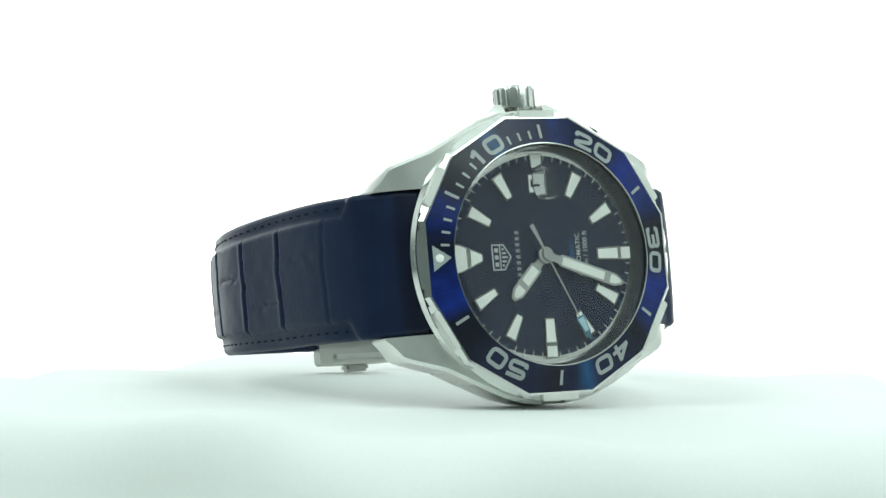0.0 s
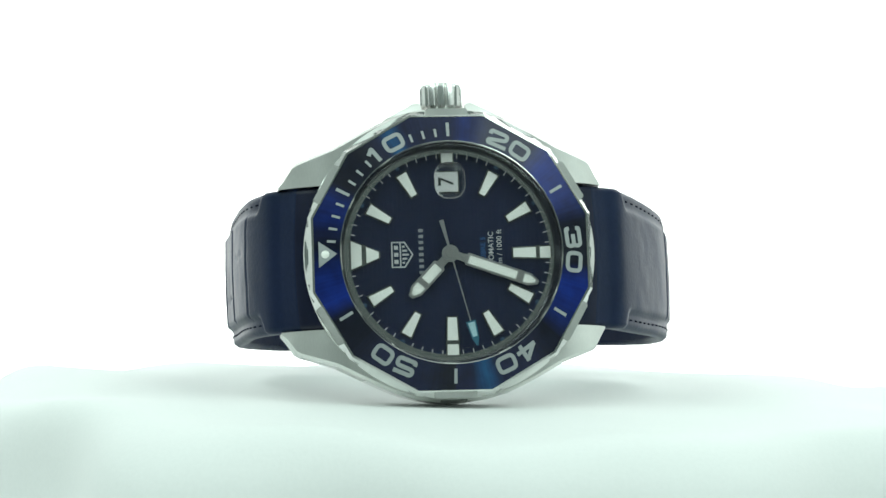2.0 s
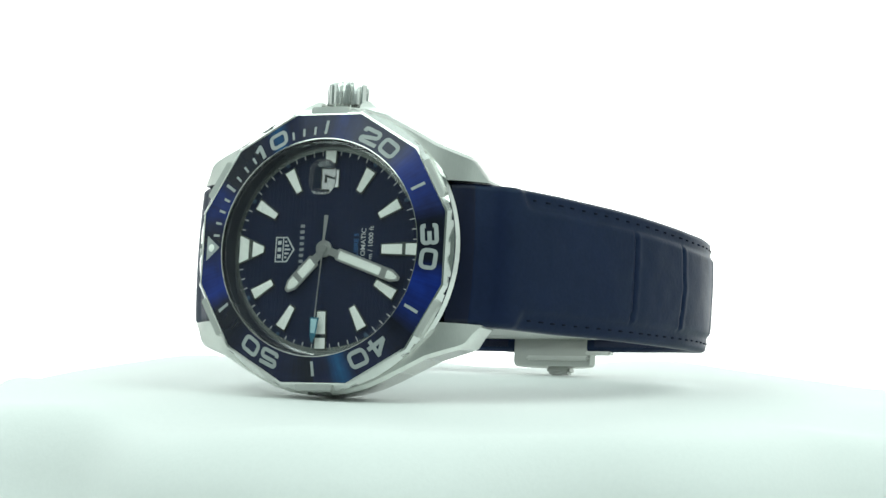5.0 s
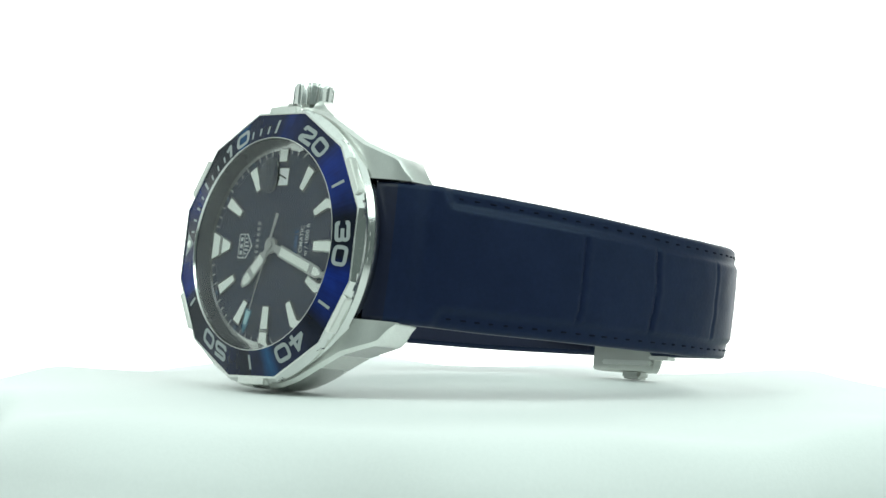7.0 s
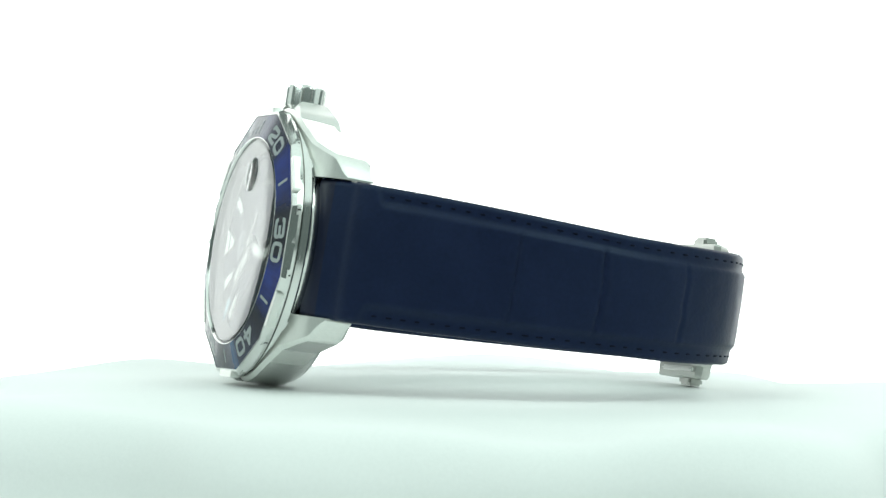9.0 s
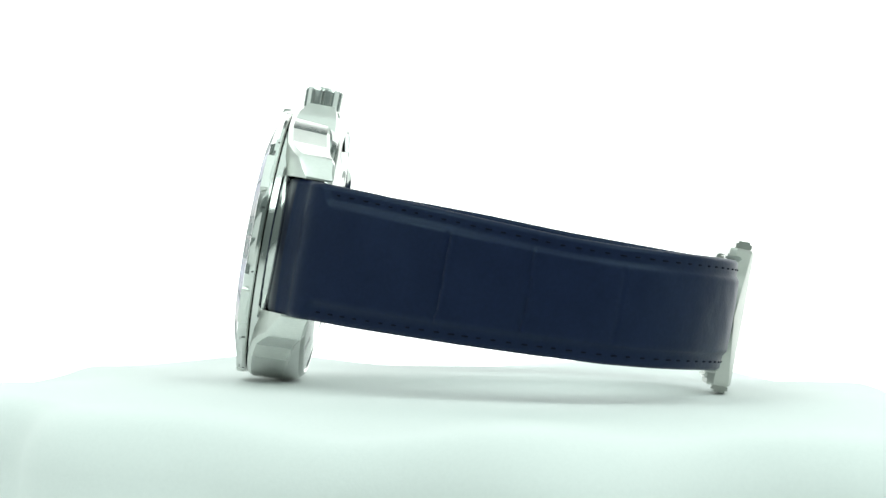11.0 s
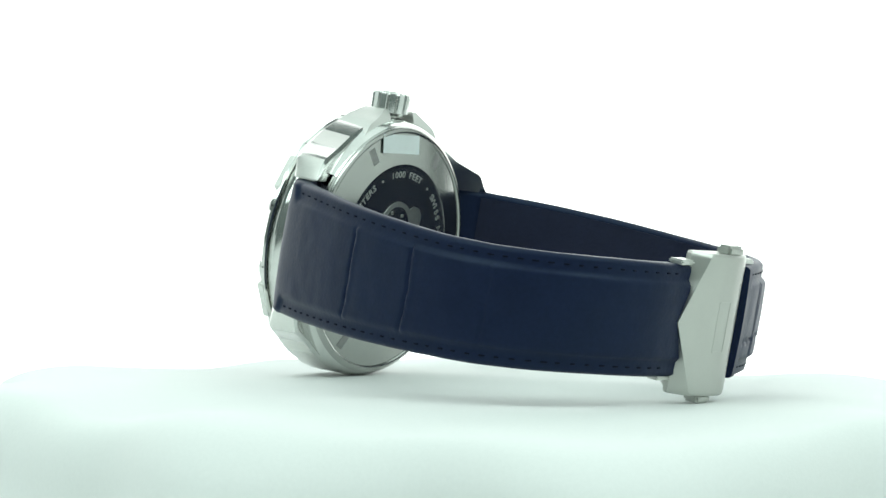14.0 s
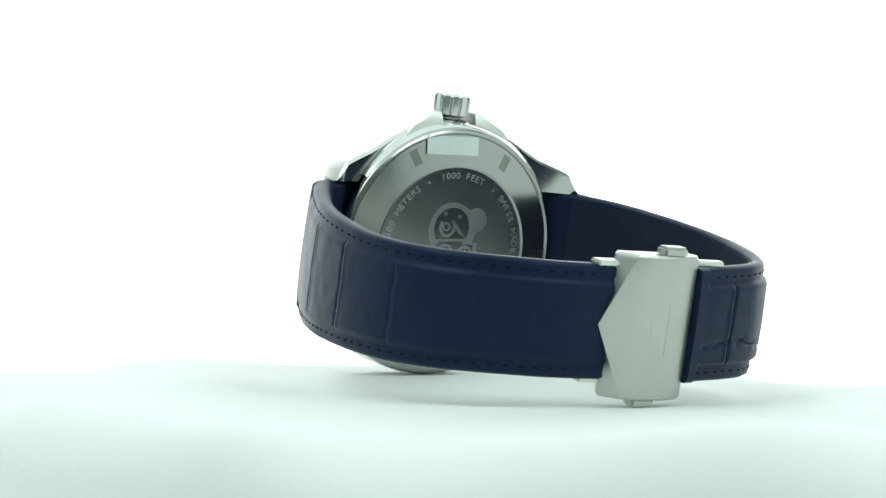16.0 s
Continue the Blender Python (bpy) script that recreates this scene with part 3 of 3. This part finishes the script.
def build_caseback(watch):
    prof = [(21.1, -10.3), (20.95, -10.9), (20.55, -11.35), (20.15, -11.5), (19.95, -11.42), (19.8, -11.2), (19.62, -11.25), (15.1, -12.05), (14.7, -12.12), (14.4, -12.0), (14.2, ZB), (0.01, ZB)]
    back = part("caseback", turned(prof, 120), BACK_STEEL, watch, "round steel case back with engraved words", smooth=30)
    back.data.materials.append(BACK_FIELD)
    for f in back.data.polygons:
        if math.hypot(f.center.x, f.center.y) < 14.35 * K:
            f.material_index = 1
    round_text(back, "1000 FEET", 12.9, -14.5, 4.4, 1.55)
    round_text(back, "SWISS MADE", 12.9, 43, 4.9, 1.55)
    round_text(back, "300 METERS", 12.9, -80, 4.7, 1.55)
    for a in (-27, 33.5):
        part("engraved_dot", disc(12.9 * math.cos(math.radians(a)), 12.9 * math.sin(math.radians(a)), 0.22, ZB - 0.05, ZB + 0.05, 12), ENGRAVED, back)
    # key slots in the outer ring: proud patches, recess shade put into darker steel
    for k in range(6):
        a = math.radians(60 * k + 30)
        pts = [(r * math.cos(a) - w * math.sin(a), r * math.sin(a) + w * math.cos(a)) for r, w in ((16.5, -0.75), (19.2, -0.75), (19.2, 0.75), (16.5, 0.75))]
        slot = bmesh.new()
        vs = [slot.verts.new((x, y, -11.25 - (0.177 * (19.62 - math.hypot(x, y))) - 0.03)) for x, y in pts]
        lo = [slot.verts.new((x, y, -11.0)) for x, y in pts]
        slot.faces.new(vs)
        for i in range(4):
            slot.faces.new((vs[i], vs[(i + 1) % 4], lo[(i + 1) % 4], lo[i]))
        part("key_slot", slot, SLOT_SHADE, back, "key slot patch with its recess shade painted in", smooth=0)
    # plain relief of a round helmet: frosted outline, sunk polished fields, raised window rings
    relief = part("helmet_relief", disc(3.6, -0.1, 4.7, ZB - 0.10, ZB + 0.1, 48), RELIEF, back, "frosted round diving helmet emblem")
    part("relief_knob", disc(5.5, 4.5, 2.1, ZB - 0.105, ZB + 0.1, 32), RELIEF, relief)
    part("relief_collar", prism([(-4.2, -4.6), (-4.2, 6.0), (1.6, 5.2), (1.6, -3.7)], ZB - 0.11, ZB + 0.1, 0.04), RELIEF, relief)
    part("relief_field", disc(4.0, -0.3, 3.5, ZB - 0.14, ZB, 40), BACK_FIELD, relief)
    part("relief_field", prism([(-3.6, -3.7), (-3.6, 4.6), (1.3, 4.3), (1.3, -2.9)], ZB - 0.145, ZB), BACK_FIELD, relief)
    part("relief_bar", prism([(1.55, -3.2), (2.0, -3.2), (2.3, 3.4), (1.85, 3.4)], ZB - 0.22, ZB, 0.04), RELIEF, relief)
    drop = [(4.1 + 1.7 * math.cos(q), -1.2 + 1.6 * math.sin(q)) for q in [math.radians(40 + 14 * i) for i in range(20)]] + [(2.5, 2.6)]
    inner = [(4.05 + (x - 4.05) * 0.72, -0.9 + (y + 0.9) * 0.72) for x, y in drop]
    bm = loft([[(x, y, ZB - 0.14) for x, y in drop], [(x, y, ZB - 0.24) for x, y in drop], [(x, y, ZB - 0.24) for x, y in inner], [(x, y, ZB - 0.14) for x, y in inner]], True, False)
    part("relief_visor", bm, RELIEF, relief)
    for cx, cy, r in ((4.2, -1.4, 0.75), (6.4, -1.9, 0.28), (6.0, 1.0, 0.28), (-0.2, -1.1, 1.5), (-0.3, 2.9, 1.4)):
        ring = turned([(r, ZB - 0.14), (r, ZB - 0.30), (r * 0.72, ZB - 0.30), (r * 0.68, ZB - 0.14)], 32)
        part("relief_window", move_bm(ring, Matrix.Translation((cx, cy, 0))), RELIEF, relief)
    for pts in ([(-1.6, 2.78), (-1.6, 3.02), (1.0, 3.02), (1.0, 2.78)], [(-0.42, 1.6), (-0.42, 4.2), (-0.18, 4.2), (-0.18, 1.6)]):
        part("relief_grille", prism(pts, ZB - 0.27, ZB), RELIEF, relief)
    # protective sticker
    stick = bmesh.new()
    n = 8
    rows = []
    for x, z in ((16.3, -11.86), (17.8, -11.60), (19.4, -11.31)):
        rows.append([stick.verts.new((x + 0.15 * t / n, -7.1 + 10.2 * t / n, z - 0.03 - 0.12 * abs(t / n - 0.4))) for t in range(n + 1)])
    for a, b in zip(rows, rows[1:]):
        for i in range(n):
            stick.faces.new((a[i], a[i + 1], b[i + 1], b[i]))
    low = bmesh.ops.extrude_face_region(stick, geom=stick.faces[:])
    bmesh.ops.translate(stick, vec=(0, 0, 0.04), verts=[v for v in low["geom"] if isinstance(v, bmesh.types.BMVert)])
    part("sticker", stick, STICKER, back, "pale blue-white protective sticker")
    return back


# ---- strap ----
def smooth_path(points, step):
    """A smooth curve through (y, z) points, sampled evenly."""
    p = [np.array(q, float) for q in points]
    p = [2 * p[0] - p[1]] + p + [2 * p[-1] - p[-2]]
    dense = []
    for i in range(1, len(p) - 2):
        for t in np.linspace(0, 1, 24, endpoint=False):
            a, b, c, d = p[i - 1], p[i], p[i + 1], p[i + 2]
            dense.append(0.5 * (2 * b + (c - a) * t + (2 * a - 5 * b + 4 * c - d) * t * t + (3 * b - a - 3 * c + d) * t ** 3))
    dense.append(p[-2])
    dense = np.array(dense)
    s = np.concatenate([[0], np.cumsum(np.linalg.norm(np.diff(dense, axis=0), axis=1))])
    u = np.linspace(0, s[-1], max(2, int(s[-1] / step)))
    return np.stack([np.interp(u, s, dense[:, 0]), np.interp(u, s, dense[:, 1])], 1), u


PATH_TWELVE = [(18.9, -4.9), (20.8, -5.5), (22.1, -6.1), (22.8, -6.75), (24.3, -8.2), (26.8, -10.6), (29.2, -17), (30.1, -24.3), (30.4, -33), (30.6, -42), (30.1, -48.5), (28.9, -54.0), (26.1, -61.7), (21.9, -69.0), (17.2, -73.1), (11.8, -75.6), (6.2, -77.5), (3.0, -78.4), (1.0, -79.0)]
PATH_SIX = [(-19.0, -5.1), (-21.0, -5.75), (-22.4, -6.5), (-23.0, -7.05), (-24.7, -8.4), (-27.3, -10.1), (-30.6, -15.3), (-33.9, -21.6), (-36.9, -27.9), (-39.2, -34.4), (-40.7, -41.4), (-41.6, -48.8), (-41.2, -56.5), (-38.8, -64), (-34.4, -70.1), (-28.2, -74.3), (-21.4, -76.8), (-13.0, -77.4)]


def middle(z, side):
    if side > 0:
        return float(np.interp(-z, [4, 12, 25, 50, 70, 80], [0.0, 0.15, 0.5, 0.8, 1.3, 1.6]))
    return float(np.interp(-z, [4, 20, 36, 48, 58, 66, 74, 80], [-0.1, -0.3, -0.4, -0.35, -0.05, 0.5, 1.2, 1.6]))


def half_width(z, side):
    return float(np.interp(-z, [4, 18, 35, 50, 80], [10.8, 10.6, 10.3, 9.7, 8.8] if side > 0 else [10.8, 10.5, 9.8, 9.2, 8.7]))


class Ribbon:
    """A strap's course: place and outward normal at any length along it."""

    def __init__(self, path, side):
        self.side = side
        self.pts, self.u = smooth_path(path, 0.2)
        tan = np.gradient(self.pts, axis=0)
        tan /= np.linalg.norm(tan, axis=1)[:, None]
        nor = np.stack([tan[:, 1], -tan[:, 0]], 1)
        self.nor = nor if nor[len(nor) // 2][0] * side > 0 else -nor
        self.total = float(self.u[-1])

    def at(self, s):
        f = [float(np.interp(s, self.u, a)) for a in (self.pts[:, 0], self.pts[:, 1], self.nor[:, 0], self.nor[:, 1])]
        return f

    def nearest(self, z0):
        """Length at which the course passes the depth z0 for the first time."""
        i = int(np.argmax(self.pts[:, 1] < z0))
        return float(self.u[i])


def strap_height(s, x, half, total, creases, cracks, bar):
    """Height of the outer face over the course: plain shoulder, sunk stitched border, padded middle, creases of the hide."""
    lead = -1.3
    s, total = s + lead, total + lead
    ax = half - abs(x)
    h = 0.30 * (1 - (x / half) ** 2)
    if ax < 0.5:
        h -= 0.5 * (1 - ax / 0.5) ** 2
    step = max(0.0, min(1.0, (s - 9.0 - 0.5 * ax) / 1.6))
    step = step * step * (3 - 2 * step)
    if bar:
        step *= max(0.0, min(1.0, (total - 2.2 - s) / 0.5))
    border = 1 - max(0.0, min(1.0, (ax - 2.5) / 0.55))
    h -= step * border * (0.8 if bar else 0.5)
    if border < 0.3 and step > 0.5:
        for s0, d, bow in creases:
            g = s - s0 - bow * math.cos(1.5 * x / half) - 0.35 * noise.noise((x * 0.4, s0, 0.7))
            h += d * (0.35 * math.exp(-((g - 0.75) / 0.45) ** 2) - math.exp(-(g / 0.26) ** 2))
        for x0, a, b, d, slant in cracks:
            if a < s < b:
                h -= d * math.exp(-((x - x0 - slant * (s - a) - 0.5 * noise.noise((s * 0.5, x0, 1.3))) / 0.24) ** 2) * min(1.0, (s - a) / 1.5, (b - s) / 1.5)
        if step * (1 - border) > 0.9:
            h += 0.05 * noise.noise((s * 0.35, x * 0.35, 3.1))
    return h


def build_strap(watch, path, side, creases, cracks, bar, label):
    rib = Ribbon(path, side)
    cols, rows = 44, []
    stations = np.arange(0, rib.total + 0.2, 0.3)
    low_rows = []
    for s in stations:
        s = min(float(s), rib.total)
        top, low = [], []
        _, zc, _, _ = rib.at(s)
        half, mid = half_width(zc, side), middle(zc, side)
        thick = 3.6 - 0.8 * min(1.0, s / 26)
        for k in range(cols + 1):
            x = half * (2 * k / cols - 1)
            se = s
            y, z, ny, nz = rib.at(se)
            y += side * 0.6 * (1 - (x / half) ** 2) * max(0.0, 1 - s / 12.0) ** 1.4
            h = strap_height(se, x, half, rib.total, creases, cracks, bar)
            top.append((x + mid, y + ny * h, z + nz * h))
            t = thick - 0.5 * max(0.0, 1 - (half - abs(x)) / 0.6) ** 2
            low.append((x + mid, y - ny * t, z - nz * t))
        rows.append(top)
        low_rows.append(low)
    strap = part("strap", loft([t + l[::-1] for t, l in zip(rows, low_rows)]), LEATHER, watch, label, smooth=50)
    # the cut end against the case is a darker navy
    strap.data.materials.append(END_NAVY)
    n = 2 * (cols + 1)
    for f in strap.data.polygons:
        if f.index < n * 12:
            f.material_index = 1
    # lining just inside the loop
    bm = loft([[(x * 0.985, y, z) for x, y, z in [rib_in(rib, s, v) for v in (-0.93, -0.5, 0.0, 0.5, 0.93)]] for s in np.arange(9.5, rib.total - 1.0, 1.5)], False, False)
    ext = bmesh.ops.extrude_face_region(bm, geom=bm.faces[:])
    for v in ext["geom"]:
        if isinstance(v, bmesh.types.BMVert):
            v.co.y -= side * 0.12
            v.co.z += 0.05
    part("lining", bm, LINING, strap, "plain navy lining")
    # stitches in the border
    rnd = random.Random(7)
    bm = bmesh.new()
    for edge in (-1, 1):
        s = 13.3
        while s < rib.total - 4:
            long = 0.75 + 0.45 * rnd.random()
            a, b = stitch_point(rib, s, edge, creases, cracks, bar), stitch_point(rib, s + long, edge, creases, cracks, bar)
            add_stitch(bm, Vector(a[0]), Vector(b[0]), Vector(a[1]))
            s += 2.2 + 0.3 * rnd.random()
    tagged(part("stitching", bm, THREAD, strap, "row of dark navy stitches"), kind="stuff")
    return strap


def rib_in(rib, s, v):
    y, z, ny, nz = rib.at(s)
    thick = 3.6 - 0.8 * min(1.0, s / 26) + 0.08
    return (middle(z, rib.side) + v * half_width(z, rib.side), y - ny * thick, z - nz * thick)


def stitch_point(rib, s, edge, creases, cracks, bar):
    y, z, ny, nz = rib.at(s)
    half = half_width(z, rib.side)
    x = edge * (half - 1.45)
    h = strap_height(s, x, half, rib.total, creases, cracks, bar)
    return (x + middle(z, rib.side), y + ny * h, z + nz * h), (0, ny, nz)


def add_stitch(bm, a, b, up):
    """A small thread loop: an arched six-sided tube between two holes."""
    along = (b - a).normalized()
    side = up.cross(along)
    rings = []
    for t, lift in ((0, -0.15), (0.18, 0.04), (0.5, 0.08), (0.82, 0.04), (1, -0.15)):
        c = a.lerp(b, t) + up * lift
        rings.append([bm.verts.new(c + (side * math.cos(q) + up * math.sin(q)) * 0.13) for q in [math.pi / 3 * i for i in range(6)]])
    for p, q in zip(rings, rings[1:]):
        for i in range(6):
            bm.faces.new((p[i], p[(i + 1) % 6], q[(i + 1) % 6], q[i]))


def build_clasp(watch):
    """Folding clasp: a cover curved across the strap, with one side cut to a blunt point."""
    rings = []
    for x, k in ((12.25, 0.90), (11.9, 0.98), (11.4, 1.0), (8.8, 1.0), (6.2, 1.0), (3.6, 1.0), (1.3, 1.0), (-0.9, 1.0), (-3.5, 1.0), (-6.2, 1.0), (-8.9, 1.0), (-9.5, 0.98), (-9.85, 0.90)):
        yf = float(np.interp(x, [-9.5, 1.3, 12.0], [-11.2, -16.1, -11.3]))
        zf = float(np.interp(yf, [-16.1, -11.2], [-77.7, -79.0]))
        yl = min(-13.7, yf + 0.35)
        prof = [(1.0, -75.4), (-13.2, -75.4), (yl, -76.5), (yf, zf), (yf + 0.25, zf - 0.10), (-8.4, -79.55), (-5.2, -79.735), (-2.6, -79.5), (-0.8, -78.95), (0.6, -78.2), (1.3, -77.2)]
        rings.append([(x, -6.0 + (y + 6.0) * (0.5 + 0.5 * k), -76.5 + (z + 76.5) * k) for y, z in prof])
    clasp = part("clasp", loft(rings), SAND_STEEL, watch, "blasted steel folding clasp with a pointed cover", smooth=24)
    for x0, x1, y0, y1 in ((12.0, 13.6, -6.6, -2.2), (-11.0, -9.6, -8.8, -4.6)):
        part("push_button", box(x0, x1, y0, y1, -79.2, -76.6, 0.4), SAND_STEEL, clasp, "steel push button")
    # shield outline pressed into the cover
    for x0, x1, y0, y1, z in ((-2.8, 4.9, -7.65, -7.55, -79.625), (-2.8, 4.9, -4.65, -4.55, -79.735), (4.8, 4.9, -7.5, -6.2, -79.695), (4.8, 4.9, -6.1, -4.7, -79.735), (-2.9, -2.8, -7.5, -6.2, -79.695), (-2.9, -2.8, -6.1, -4.7, -79.735)):
        part("emblem_line", box(x0, x1, y0, y1, z, -79.4), SAND_STEEL, clasp, smooth=0)
    part("keeper_frame", box(10.1, 10.9, -17.0, -12.6, -77.2, -74.6, 0.25), STEEL, clasp, "thin steel frame round the strap end")
    part("keeper_frame", box(-7.9, -7.3, -17.2, -12.6, -76.6, -74.4, 0.2), STEEL, clasp, "thin steel frame round the strap end")
    part("hinge_bar", box(10.2, 11.2, 0.6, 7.6, -75.8, -74.2, 0.25), STEEL, clasp, "steel hinge bar")
    part("side_plate", box(10.3, 11.2, -12.0, -1.5, -76.2, -74.8, 0.4), STEEL, clasp, "thin steel side plate")
    part("side_plate", box(-8.9, -8.1, -13.0, -1.5, -77.2, -74.6, 0.3), STEEL, clasp, "thin steel side plate")
    part("folding_blade", box(-5.4, 8.6, -18.0, 7.0, -74.2, -73.4, 0.25), STEEL, clasp, "steel folding blade")
    part("folding_blade", box(-5.2, 8.2, -14.0, 11.0, -72.9, -72.2, 0.25), STEEL, clasp, "steel folding blade")
    return clasp


def build_watch():
    watch = new("wristwatch")
    tagged(watch, "steel diver's wristwatch with navy strap standing on white cloth", "wristwatch")
    build_case(watch)
    build_bezel(watch)
    build_dial(watch)
    build_crystal(watch)
    seconds = build_hands(watch)
    build_crown(watch)
    build_caseback(watch)
    build_strap(watch, PATH_TWELVE, 1, [(14.6, .12, .6), (27.4, .34, .5), (40.0, .36, -.4), (51.5, .4, .4), (63.0, .5, -.5), (83.0, .5, .4)],
                [(2.0, 17, 25, .2, .02), (-3.4, 28, 38, .3, -.03), (1.5, 41, 51, .35, .05), (-3.2, 52, 63, .4, .1), (-4.8, 66, 83, .45, .16), (-2.6, 83, 92, .35, -.06)],
                True, "navy grained leather strap with stitched borders")
    build_strap(watch, PATH_SIX, -1, [(32.3, .26, .7), (45.6, .28, .9), (59.8, .15, .6)],
                [], False, "long navy grained leather strap with stitched borders")
    build_clasp(watch)
    return watch, seconds


build_backdrop()
draped_cloth = build_cloth()
wristwatch, seconds_hand = build_watch()

STAND = pose(-0.014548, -0.035685, 0.023009, -12.682, -80.7581, 95.7264)
RATE = -11.0049  # degrees a second, clockwise from above
TURN = [37.045 + RATE * i / 2 for i in range(33)]


def motions():
    """The turntable carries the cloth and the watch round; the seconds hand sweeps on."""
    walk(wristwatch, [(i / 2, pose(0, 0, 0, 0, 0, a) @ STAND) for i, a in enumerate(TURN)])
    walk(draped_cloth, [(i / 2, pose(0, 0, 0, 0, 0, a)) for i, a in enumerate(TURN)])
    walk(seconds_hand, [(t, pose(0, 0, 0, 0, 0, -6 * (40.6 + t))) for t in range(0, 17, 2)])


motions()
